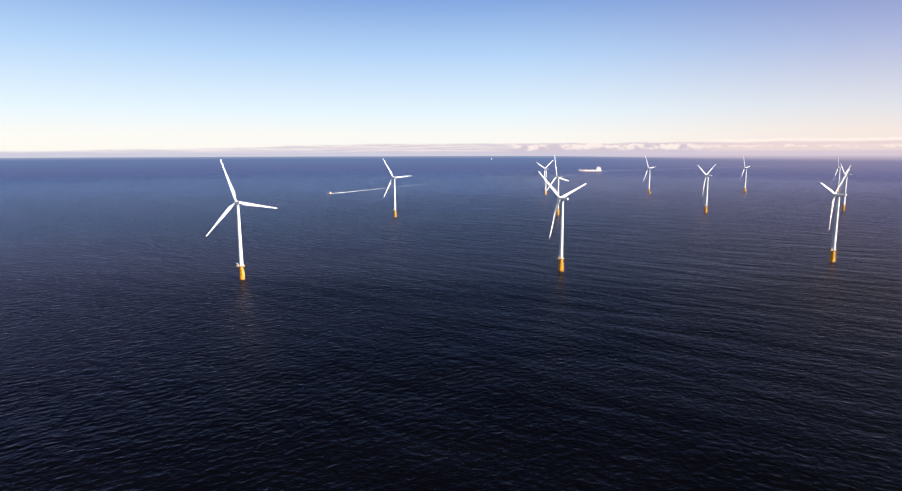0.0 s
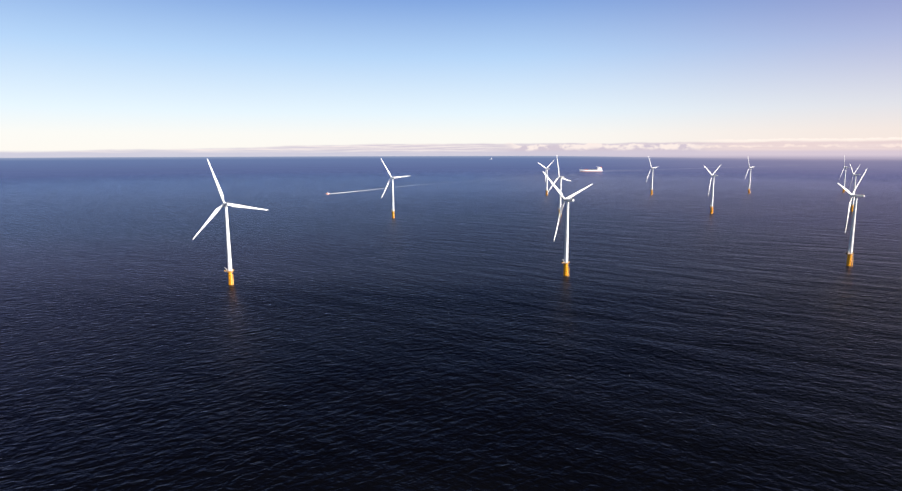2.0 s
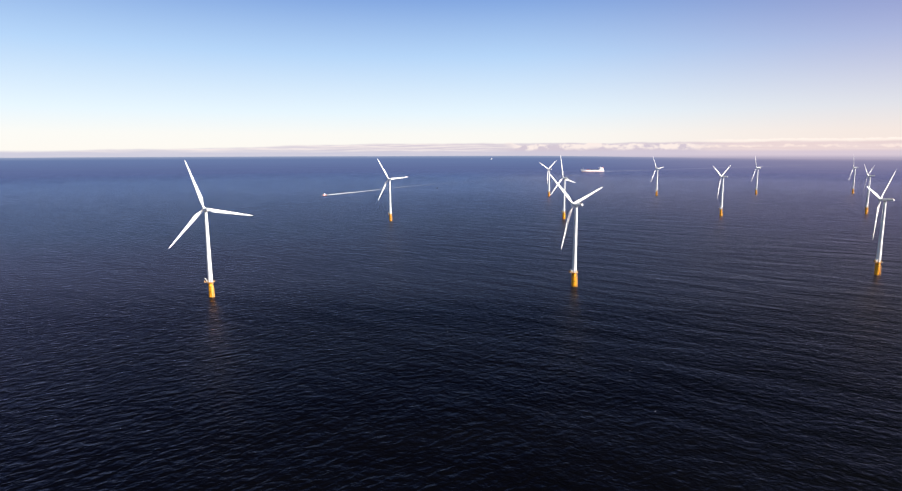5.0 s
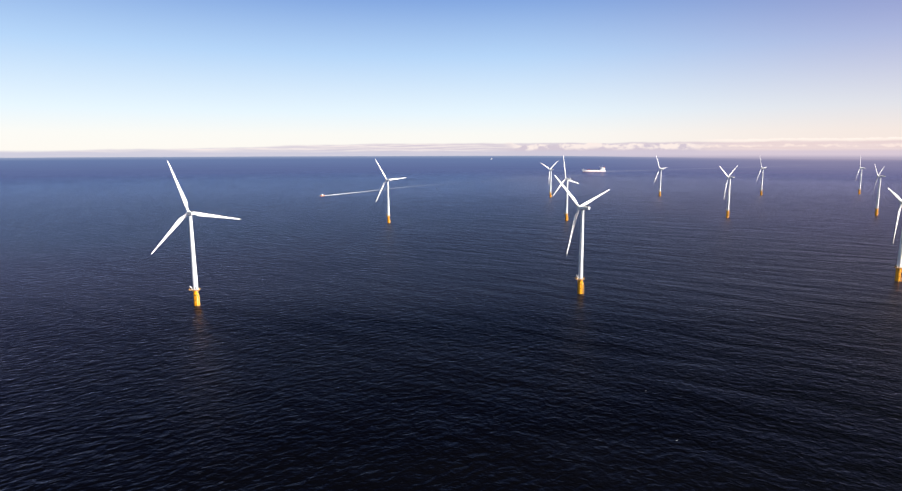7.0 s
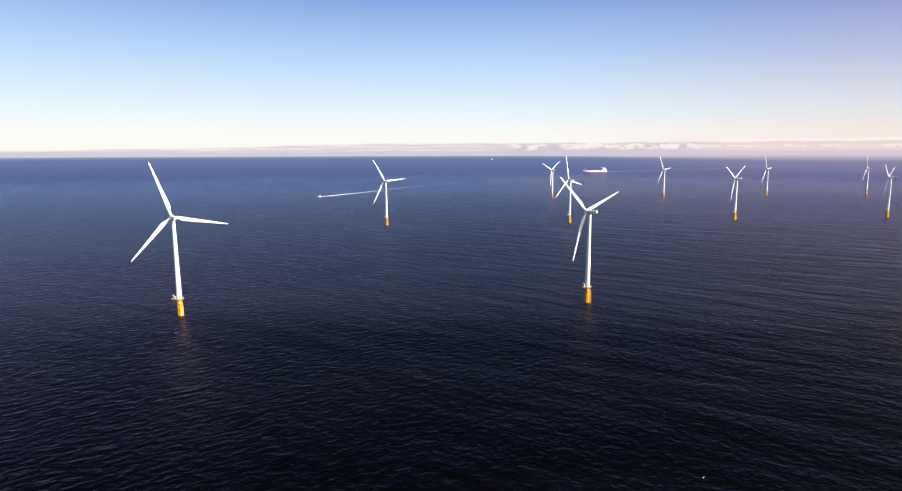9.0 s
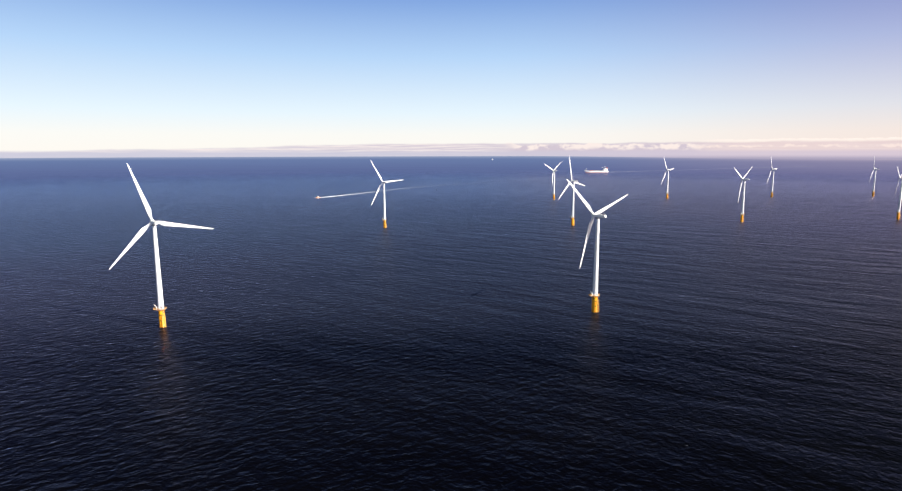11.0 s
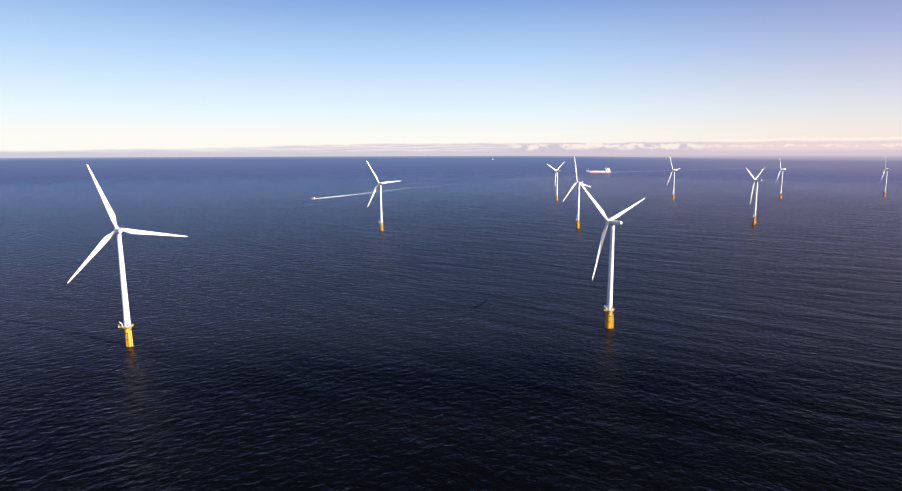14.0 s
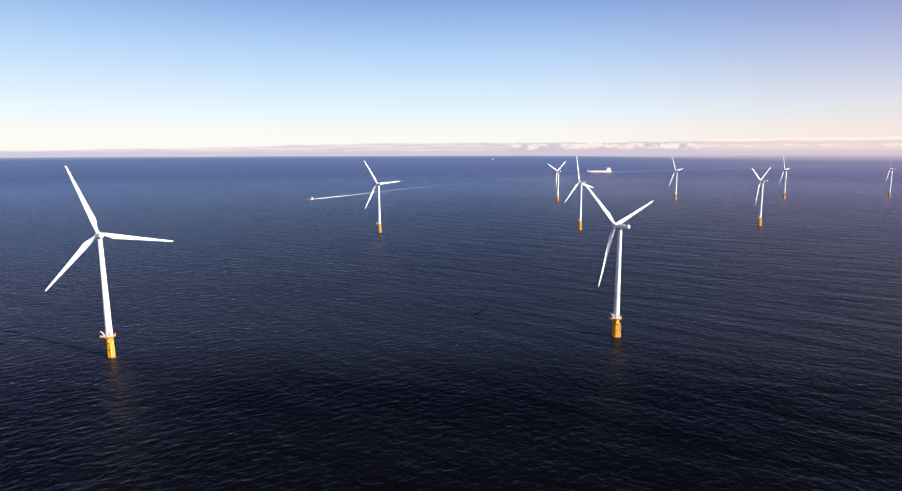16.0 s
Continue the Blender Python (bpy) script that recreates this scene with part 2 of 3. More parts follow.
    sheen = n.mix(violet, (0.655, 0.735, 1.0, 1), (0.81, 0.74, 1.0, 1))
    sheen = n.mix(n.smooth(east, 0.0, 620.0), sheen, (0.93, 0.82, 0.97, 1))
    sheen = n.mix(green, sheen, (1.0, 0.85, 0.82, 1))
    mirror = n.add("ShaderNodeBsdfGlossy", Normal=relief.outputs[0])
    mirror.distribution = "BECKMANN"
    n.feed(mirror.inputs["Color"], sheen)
    n.feed(mirror.inputs["Roughness"], n.math("MULTIPLY_ADD", lanes, 0.08, RIPPLE))
    both = n.tree.nodes.new("ShaderNodeMixShader")
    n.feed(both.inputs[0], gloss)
    n.tree.links.new(body.outputs[0], both.inputs[1])
    n.tree.links.new(mirror.outputs[0], both.inputs[2])
    out = n.add("ShaderNodeOutputMaterial")
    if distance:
        # haze painted as glowing colour, rosier sunward, over the far water
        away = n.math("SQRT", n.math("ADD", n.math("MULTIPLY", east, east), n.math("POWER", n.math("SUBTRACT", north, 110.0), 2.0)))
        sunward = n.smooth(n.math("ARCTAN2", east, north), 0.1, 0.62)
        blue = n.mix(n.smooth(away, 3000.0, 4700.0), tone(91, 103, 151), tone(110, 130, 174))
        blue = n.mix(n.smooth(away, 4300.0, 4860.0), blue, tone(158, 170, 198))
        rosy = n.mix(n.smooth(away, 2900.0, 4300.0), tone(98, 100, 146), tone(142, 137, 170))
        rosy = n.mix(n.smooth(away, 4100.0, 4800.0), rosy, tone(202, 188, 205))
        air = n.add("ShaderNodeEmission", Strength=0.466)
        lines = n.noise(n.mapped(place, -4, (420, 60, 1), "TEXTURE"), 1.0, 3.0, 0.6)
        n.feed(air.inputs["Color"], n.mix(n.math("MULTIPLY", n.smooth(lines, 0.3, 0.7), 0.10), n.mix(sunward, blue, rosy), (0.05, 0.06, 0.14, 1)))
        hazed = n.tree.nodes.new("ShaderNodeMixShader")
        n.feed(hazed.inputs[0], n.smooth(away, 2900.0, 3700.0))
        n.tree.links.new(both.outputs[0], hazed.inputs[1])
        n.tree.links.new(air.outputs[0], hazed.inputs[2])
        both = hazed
    n.tree.links.new(both.outputs[0], out.inputs[0])
    return mat


def foam(name, cover, rest):
    """Broken white water; cover says how closed it is."""
    mat = bpy.data.materials.new(name)
    mat.use_nodes = True
    n = Nodes(mat.node_tree)
    uv = n.add("ShaderNodeUVMap").outputs[0]
    place = n.add("ShaderNodeTexCoord").outputs["Object"]
    across = n.split(uv)
    edge = n.math("SUBTRACT", 1.0, n.math("ABSOLUTE", n.math("SUBTRACT", n.math("MULTIPLY", across[0], 2.0), 1.0)))
    lace = n.noise(place, 0.35, 5.0, 0.65)
    patch = n.noise(place, 0.03, 3.0, 0.6)
    fade = n.math("POWER", n.math("SUBTRACT", 1.0, across[1]), 6.0)
    much = n.math("MULTIPLY", n.smooth(edge, 0.0, 0.6), n.math("ADD", rest, n.math("MULTIPLY", fade, cover), clamp=True))
    cut = n.smooth(n.math("ADD", n.math("MULTIPLY", lace, 0.6), n.math("MULTIPLY", patch, 0.4)), 0.35, 0.6)
    skin = n.add("ShaderNodeBsdfPrincipled", Roughness=0.8)
    n.feed(skin.inputs["Base Color"], (0.80, 0.84, 0.90, 1))
    n.feed(skin.inputs["Alpha"], n.math("MULTIPLY", much, n.math("ADD", 0.35, n.math("MULTIPLY", cut, 0.65)), clamp=True))
    out = n.add("ShaderNodeOutputMaterial")
    n.tree.links.new(skin.outputs[0], out.inputs[0])
    return mat


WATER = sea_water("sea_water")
FAR_GLOW = sea_water("far_sea_glow", True)
YELLOW = pile_paint()
WHITE = paint("tower_paint", (0.78, 0.79, 0.78), 0.35, amount=0.10, dirt=(0.5, 0.46, 0.4))
BLADE = paint("blade_gelcoat", (0.80, 0.80, 0.79), 0.3, amount=0.08, dirt=(0.5, 0.48, 0.45), bump=0.004)
GREY = paint("grey_metal", (0.16, 0.17, 0.18), 0.5, 0.3)
STEEL = paint("galvanised_steel", (0.45, 0.46, 0.47), 0.45, 0.7)
DARK = paint("dark_plate", (0.03, 0.03, 0.035), 0.5)
RAIL = paint("rail_yellow", (0.82, 0.44, 0.10), 0.45, amount=0.4)
DECK = paint("platform_grating", (0.40, 0.25, 0.15), 0.7, amount=0.5, dirt=(0.2, 0.13, 0.08))
RED = paint("red_lead", (0.45, 0.07, 0.03), 0.55, amount=0.35)
ORANGE = paint("rescue_orange", (0.55, 0.12, 0.03), 0.45)
HULL = paint("hull_white", (0.92, 0.91, 0.89), 0.4, amount=0.05, dirt=(0.45, 0.32, 0.24), grain=0.08)
GLASS = paint("wheelhouse_glass", (0.02, 0.03, 0.04), 0.08, amount=0.0)
FOAM = foam("wake_foam", 4.0, 0.08)
FAINT = foam("old_wake_foam", 0.6, 0.06)


# ---------------------------------------------------------------- building helpers


def part(name, bm, material, parent, label="", sharp=35):
    """One mesh object under a thing or a part."""
    bmesh.ops.recalc_face_normals(bm, faces=bm.faces)
    for edge in bm.edges:
        edge.smooth = len(edge.link_faces) == 2 and edge.calc_face_angle(0) < radians(sharp)
    for face in bm.faces:
        face.smooth = True
    data = bpy.data.meshes.new(name)
    bm.to_mesh(data)
    bm.free()
    data.materials.append(material)
    ob = new(name, data)
    ob.parent = parent
    if label:
        tagged(ob, label)
    return ob


def loft(bm, rings, close=True):
    """Skin through rings of equally many points."""
    made = [[bm.verts.new(p) for p in ring] for ring in rings]
    for low, high in zip(made, made[1:]):
        for i in range(len(low)):
            j = (i + 1) % len(low)
            bm.faces.new((low[i], low[j], high[j], high[i]))
    if close:
        bm.faces.new(made[0][::-1])
        bm.faces.new(made[-1])


def lathe(bm, profile, steps=32, m=Matrix()):
    """Turn (radius, height) pairs round the z axis of m."""
    loft(bm, [[m @ Vector((r * math.cos(2 * math.pi * k / steps), r * math.sin(2 * math.pi * k / steps), z))
               for k in range(steps)] for r, z in profile])


def pipe(bm, a, b, r, steps=8):
    a, b = Vector(a), Vector(b)
    turn = (b - a).to_track_quat("Z", "Y").to_matrix().to_4x4()
    lathe(bm, [(r, 0), (r, (b - a).length)], steps, Matrix.Translation(a) @ turn)


def block(bm, size, m=Matrix(), bevel=0.05):
    made = bmesh.ops.create_cube(bm, size=1, matrix=m @ Matrix.Diagonal((*size, 1)))
    edges = {e for v in made["verts"] for e in v.link_edges}
    if bevel:
        bmesh.ops.bevel(bm, geom=list(edges), offset=bevel, segments=2, affect="EDGES")


def hoop(bm, r, z, thick, steps=40, start=0.0, end=360.0):
    whole = end - start >= 360
    at = [radians(start + (end - start) * k / steps) for k in range(steps + (0 if whole else 1))]
    rings = [[Vector(((r + thick * math.cos(q)) * math.cos(a), (r + thick * math.cos(q)) * math.sin(a), z + thick * math.sin(q)))
              for q in [2 * math.pi * j / 6 for j in range(6)]] for a in at]
    if whole:
        rings.append(rings[0])
        loft(bm, rings, False)
        bmesh.ops.remove_doubles(bm, verts=bm.verts, dist=0.0005)
    else:
        loft(bm, rings)


def empty(name):
    ob = new(name)
    ob.empty_display_size = 2
    return ob


# ---------------------------------------------------------------- sea
def make_sea():
    """One sheet of water: low waves in front of the camera, plain far out."""
    rng = np.random.default_rng(7)
    fan = np.radians(np.linspace(-45, 45, 760))
    rest = np.radians(np.linspace(45, 315, 60))[1:-1]
    angle = np.concatenate([fan, rest])
    r = np.concatenate([np.linspace(8, 280, 14), np.geomspace(290, 4620, 1230)])
    R, A = np.meshgrid(r, angle, indexing="ij")
    x, y = R * np.sin(A), R * np.cos(A) - 130
    z = np.zeros_like(x)
    gap = np.maximum(R * 0.0023, 0.8)
    inside = np.clip((np.radians(48) - np.abs(np.where(A > np.pi, A - 2 * np.pi, A))) * 20, 0, 1) * np.clip((R - 250) / 40, 0, 1) * np.clip((2700 - R) / 500, 0, 1)
    # wind sea from the far left, and a long low swell that crosses it
    side = 0.5 - 0.5 * np.tanh((x - 60) / 260)
    for k in range(64):
        if k < 28:
            length, turn, size = 3.2 * 1.030 ** k, radians(148) + rng.normal(0, 0.28), 0.0036
        elif k < 54:
            length, turn, size = 3.2 * 1.033 ** (k - 28), radians(201) + rng.normal(0, 0.28), 0.0034
        else:
            length, turn, size = 13 * 1.16 ** (k - 54), radians(216) + rng.normal(0, 0.16), 0.0014
        size = 0.5 * size * length * ((0.25 + 0.9 * side) if k < 28 else (1.1 - 0.9 * side) if k < 54 else (1.5 - 0.7 * side))
        w = 2 * math.pi / length
        phase = w * (x * math.sin(turn) + y * math.cos(turn)) + rng.uniform(0, 6.28)
        z += size * np.sin(phase) * np.clip(length / gap / 2.2 - 1.0, 0, 1)
    z *= inside
    rows, cols = x.shape
    points = np.stack([x, y, z], -1).reshape(-1, 3)
    i = np.arange(rows - 1)[:, None] * cols
    j = np.arange(cols)[None, :]
    k = (j + 1) % cols
    faces = np.stack([i + j, i + k, i + cols + k, i + cols + j], -1).reshape(-1, 4)
    data = bpy.data.meshes.new("water")
    data.vertices.add(len(points))
    data.vertices.foreach_set("co", points.astype(np.float32).ravel())
    data.loops.add(faces.size)
    data.loops.foreach_set("vertex_index", faces.astype(np.int32).ravel())
    data.polygons.add(len(faces))
    data.polygons.foreach_set("loop_start", np.arange(0, faces.size, 4, dtype=np.int32))
    data.polygons.foreach_set("use_smooth", np.ones(len(faces), dtype=bool))
    data.update()
    data.validate()
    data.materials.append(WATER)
    tagged(new("water", data), "dark navy open sea with small wind waves", "sea", kind="structure")


# far sea is raised so its rim meets the horizon in the camera's view
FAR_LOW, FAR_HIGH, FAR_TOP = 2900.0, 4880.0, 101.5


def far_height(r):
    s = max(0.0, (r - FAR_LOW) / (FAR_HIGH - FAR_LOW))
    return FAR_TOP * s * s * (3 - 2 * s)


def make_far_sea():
    """The sea beyond, a dish raised to the horizon line of the camera's view."""
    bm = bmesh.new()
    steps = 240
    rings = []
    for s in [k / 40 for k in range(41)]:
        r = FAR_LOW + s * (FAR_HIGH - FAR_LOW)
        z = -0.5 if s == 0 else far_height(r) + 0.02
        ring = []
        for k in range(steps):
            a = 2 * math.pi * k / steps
            # rim lowered sunward to fit the hazy horizon in the camera's view
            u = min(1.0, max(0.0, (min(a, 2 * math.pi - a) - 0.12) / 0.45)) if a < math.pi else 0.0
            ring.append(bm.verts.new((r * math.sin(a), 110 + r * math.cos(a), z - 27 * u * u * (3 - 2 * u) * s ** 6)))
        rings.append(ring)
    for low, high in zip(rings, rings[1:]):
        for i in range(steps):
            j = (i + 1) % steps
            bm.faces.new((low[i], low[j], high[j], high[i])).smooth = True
    data = bpy.data.meshes.new("backdrop")
    bm.to_mesh(data)
    bm.free()
    data.materials.append(FAR_GLOW)
    # upright normals, so the raised dish shades like a flat sea
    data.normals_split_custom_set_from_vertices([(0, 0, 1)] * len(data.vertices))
    tagged(new("backdrop", data), "far blue sea dish raised to the horizon line, with glowing haze", "sea", kind="structure")


make_sea()
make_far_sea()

# ---------------------------------------------------------------- wind turbines
HUB_Z, REACH, TILT, YAW = 79.8, 45.7, 5.0, 36.0
HEAD = pose(0, 0, HUB_Z, 0, 0, YAW)          # nacelle: +Y looks upwind
ROTOR = HEAD @ pose(0, 0, 0, TILT, 0, 0) @ pose(0, 4.6, 0)


def blade_mesh(bm):
    """Along +Z, trailing edge to +X."""
    rings = []
    for k in range(27):
        s = k / 26
        r = 1.0 + (REACH - 1.0) * s
        if r < 9.5:
            w = max(0.0, min(1.0, (r - 2.2) / 7.3))
            w = w * w * (3 - 2 * w)
            chord, thick = 1.9 + w * 1.65, 1.9 - w * 0.85
        else:
            q = (r - 9.5) / (REACH - 9.5)
            chord, thick = 3.55 - 2.75 * q ** 0.85, 1.05 * (1 - q) ** 1.1 + 0.10
            w = 1.0
        if s > 0.95:
            chord *= max(0.12, math.sqrt(max(0.0, 1 - ((s - 0.95) / 0.05) ** 2)))
        twist = radians(14 * (1 - s) ** 2 * w + 1)
        ring = []
        for j in range(18):
            a = 2 * math.pi * j / 18
            cx, cy = math.cos(a), math.sin(a)
            px = chord * (0.5 * cx + 0.22 * w)
            py = 0.5 * thick * cy * (1 - w * 0.62 * (cx + 1) / 2)
            ring.append(Vector((px * math.cos(twist) - py * math.sin(twist), px * math.sin(twist) + py * math.cos(twist) + r * math.sin(radians(1.5)), r)))
        rings.append(ring)
    loft(bm, rings)


def nacelle_mesh(bm):
    rings = []
    for y, w, h, up in ((2.9, 0.95, 0.95, 0), (2.6, 1.2, 1.2, 0), (1.4, 1.28, 1.28, 0.02), (-1.0, 1.32, 1.32, 0.05), (-4.2, 1.28, 1.27, 0.08),
                        (-6.3, 1.2, 1.2, 0.12), (-7.1, 1.14, 1.15, 0.14), (-7.35, 1.0, 1.02, 0.15)):
        ring = []
        for k in range(28):
            a = 2 * math.pi * k / 28
            c, s = math.cos(a), math.sin(a)
            e = 0.78
            ring.append(HEAD @ Vector((w * math.copysign(abs(c) ** e, c), y, up + h * math.copysign(abs(s) ** e, s))))
        rings.append(ring)
    loft(bm, rings)


def make_turbine():
    thing = empty("wind_turbine")

    # foundation
    bm = bmesh.new()
    lathe(bm, [(2.08, -9), (2.08, 1.6), (2.13, 1.65), (2.13, 1.95), (2.08, 2.0), (2.08, 13.2), (2.4, 13.3), (2.4, 13.7), (2.0, 13.75)], 40)
    pile = part("transition_piece", bm, YELLOW, thing, "weathered yellow steel foundation pile")
    out = Matrix.Rotation(radians(-38), 4, "Z")
    bm = bmesh.new()
    for side in (-0.95, 0.95):
        pipe(bm, out @ Vector((3.15, side, -3)), out @ Vector((3.15, side, 8.6)), 0.24, 10)
        pipe(bm, out @ Vector((3.15, side, 8.6)), out @ Vector((2.0, side, 9.6)), 0.2, 10)
        for z in (1.2, 4.4, 7.6):
            pipe(bm, out @ Vector((3.15, side, z)), out @ Vector((1.9, side * 0.8, z)), 0.16)
    part("boat_landing", bm, RAIL, pile, "two yellow tubular fenders")
    bm = bmesh.new()
    for side in (-0.28, 0.28):
        pipe(bm, out @ Vector((2.72, side, -1)), out @ Vector((2.72, side, 14.6)), 0.05, 6)
    for k in range(45):
        pipe(bm, out @ Vector((2.72, -0.28, -0.6 + k * 0.34)), out @ Vector((2.72, 0.28, -0.6 + k * 0.34)), 0.025, 5)
    part("ladder", bm, STEEL, pile, "galvanised access ladder")
    bm = bmesh.new()
    block(bm, (1.3, 2.0, 0.12), out @ pose(2.75, 0, 9.75), 0.02)
    for side in (-0.9, 0.9):
        pipe(bm, out @ Vector((3.35, side, 9.8)), out @ Vector((3.35, side, 10.9)), 0.05, 6)
        pipe(bm, out @ Vector((2.2, side, 10.9)), out @ Vector((3.35, side, 10.9)), 0.05, 6)
    pipe(bm, out @ Vector((3.35, -0.9, 10.9)), out @ Vector((3.35, 0.9, 10.9)), 0.05, 6)
    part("rest_platform", bm, RAIL, pile)
    for turn in (148, 171):
        bm = bmesh.new()
        c = Matrix.Rotation(radians(turn), 4, "Z")
        pipe(bm, c @ Vector((2.34, 0, -6)), c @ Vector((2.34, 0, 12.4)), 0.17, 10)
        pipe(bm, c @ Vector((2.34, 0, 12.4)), c @ Vector((1.9, 0, 13.0)), 0.17, 10)
        part("cable_tube", bm, RAIL, pile)
    for turn, z in ((-75, 9.6), (-100, 9.6), (-88, 5.2)):
        bm = bmesh.new()
        lathe(bm, [(0.42, 0), (0.42, 0.1), (0.36, 0.14)], 14, Matrix.Rotation(radians(turn), 4, "Z") @ pose(2.05, 0, z, 0, 90, 0))
        part("hatch", bm, DARK, pile, "dark round cover")
    for turn in (-20, 120, 232):
        bm = bmesh.new()
        block(bm, (0.06, 1.3, 0.8), Matrix.Rotation(radians(turn), 4, "Z") @ pose(2.1, 0, 11.6), 0.01)
        part("name_plate", bm, DARK, pile, "dark plate with unreadable marking")

    # working platform
    bm = bmesh.new()
    lathe(bm, [(1.9, 13.8), (3.6, 13.8), (3.7, 13.85), (3.7, 14.1), (3.6, 14.15), (1.9, 14.15)], 40)
    block(bm, (2.4, 3.4, 0.34), Matrix.Rotation(radians(197), 4, "Z") @ pose(3.9, 0, 13.97), 0.03)
    deck = part("platform", bm, DECK, thing, "round grated working platform")
    for k in range(10):
        bm = bmesh.new()
        c = Matrix.Rotation(radians(36 * k), 4, "Z")
        pipe(bm, c @ Vector((2.0, 0, 12.4)), c @ Vector((3.5, 0, 13.8)), 0.1, 6)
        part("bracket", bm, RAIL, deck)
    bm = bmesh.new()
    hoop(bm, 3.6, 15.25, 0.05, 40, -140, 174)
    hoop(bm, 3.6, 14.75, 0.035, 40, -140, 174)
    e = Matrix.Rotation(radians(197), 4, "Z")
    for z in (15.25, 14.75):
        for a, b in (((3.2, -1.6), (5.0, -1.6)), ((5.0, -1.6), (5.0, 1.6)), ((5.0, 1.6), (3.2, 1.6))):
            pipe(bm, e @ Vector((*a, z)), e @ Vector((*b, z)), 0.045, 6)
    part("handrail", bm, RAIL, deck)
    for k in range(18):
        bm = bmesh.new()
        c = Matrix.Rotation(radians(-140 + 314 * k / 17), 4, "Z")
        pipe(bm, c @ Vector((3.6, 0, 14.1)), c @ Vector((3.6, 0, 15.25)), 0.05, 6)
        part("rail_post", bm, RAIL, deck)
    for a in ((5.0, -1.6), (5.0, 0.0), (5.0, 1.6), (4.1, -1.6), (4.1, 1.6)):
        bm = bmesh.new()
        pipe(bm, e @ Vector((*a, 14.1)), e @ Vector((*a, 15.25)), 0.05, 6)
        part("rail_post", bm, RAIL, deck)

    # davit crane and switch box on the platform
    bm = bmesh.new()
    lathe(bm, [(0.34, 14.1), (0.3, 14.2), (0.26, 15.5), (0.32, 15.55), (0.32, 15.9)], 12, e @ pose(2.9, 0.5, 0))
    pipe(bm, e @ Vector((2.8, 0.5, 15.6)), e @ Vector((4.7, 0.4, 17.8)), 0.22, 10)
    pipe(bm, e @ Vector((2.9, 0.5, 14.9)), e @ Vector((3.9, 0.45, 16.8)), 0.11, 8)
    crane = part("davit_crane", bm, WHITE, thing, "white davit crane with raised jib")
    bm = bmesh.new()
    pipe(bm, e @ Vector((4.65, 0.4, 17.7)), e @ Vector((4.65, 0.4, 16.5)), 0.03, 5)
    block(bm, (0.2, 0.2, 0.3), e @ pose(4.65, 0.4, 16.4), 0.03)
    part("hook", bm, DARK, crane)
    bm = bmesh.new()
    block(bm, (1.7, 1.3, 1.5), e @ pose(3.7, -0.8, 14.9), 0.06)
    part("switch_box", bm, DARK, thing, "dark grey equipment box")

    # tower in three cans with flanges
    bm = bmesh.new()
    profile = []
    for a, b in ((14.2, 34.0), (34.0, 56.0), (56.0, 77.6)):
        for z in (a + 0.02, a + 0.12, a + 0.13, b - 0.13, b - 0.12, b - 0.02):
            r = 2.12 - (z - 14.2) / 63.4 * 0.82
            profile.append((r + (0.03 if z < a + 0.125 or z > b - 0.125 else 0.0), z))
    lathe(bm, profile, 40)
    tower = part("tower", bm, WHITE, thing, "tapered white steel tower", 25)
    bm = bmesh.new()
    c = Matrix.Rotation(radians(-60), 4, "Z")
    block(bm, (0.14, 0.95, 2.1), c @ pose(2.1, 0, 15.5), 0.05)
    part("door", bm, GREY, tower, "grey tower door")
    bm = bmesh.new()
    block(bm, (0.5, 1.1, 0.12), c @ pose(2.3, 0, 16.8), 0.02)
    part("door_canopy", bm, STEEL, tower)

    # machine house
    bm = bmesh.new()
    lathe(bm, [(1.35, 77.55), (1.5, 77.65), (1.5, 78.05), (1.4, 78.2)], 32)
    part("yaw_ring", bm, GREY, thing, "dark ring under the machine house")
    bm = bmesh.new()
    nacelle_mesh(bm)
    nacelle = part("nacelle", bm, WHITE, thing, "rounded white machine house", 50)
    bm = bmesh.new()
    lathe(bm, [(1.1, 0), (1.3, 0.05), (1.3, 0.25), (1.1, 0.3)], 28, HEAD @ pose(0, -7.05, 0.15, 90, 0, 0))
    part("rear_rim", bm, GREY, nacelle, "dark rim round the rear end")
    bm = bmesh.new()
    lathe(bm, [(1.2, 0), (1.2, 0.3), (1.0, 0.48), (0.4, 0.56)], 28, HEAD @ pose(0, -7.1, 0.15, 90, 0, 0))
    part("rear_cover", bm, WHITE, nacelle, "round white end cover")
    bm = bmesh.new()
    block(bm, (2.0, 0.3, 0.8), HEAD @ pose(0, -6.3, 1.6), 0.06)
    part("cooler", bm, GREY, nacelle, "dark cooler frame on the roof")
    for side in (-0.9, 0.9):
        bm = bmesh.new()
        pipe(bm, HEAD @ Vector((side, -6.8, 1.2)), HEAD @ Vector((side, -6.8, 3.4)), 0.07, 6)
        pipe(bm, HEAD @ Vector((side - 0.4, -6.8, 3.1)), HEAD @ Vector((side + 0.4, -6.8, 3.1)), 0.05, 6)
        part("wind_sensor", bm, GREY, nacelle)
    bm = bmesh.new()
    lathe(bm, [(0.2, 0), (0.2, 0.3), (0.12, 0.42)], 12, HEAD @ pose(0, -4.9, 1.3))
    part("beacon", bm, RED, nacelle, "red obstruction light")
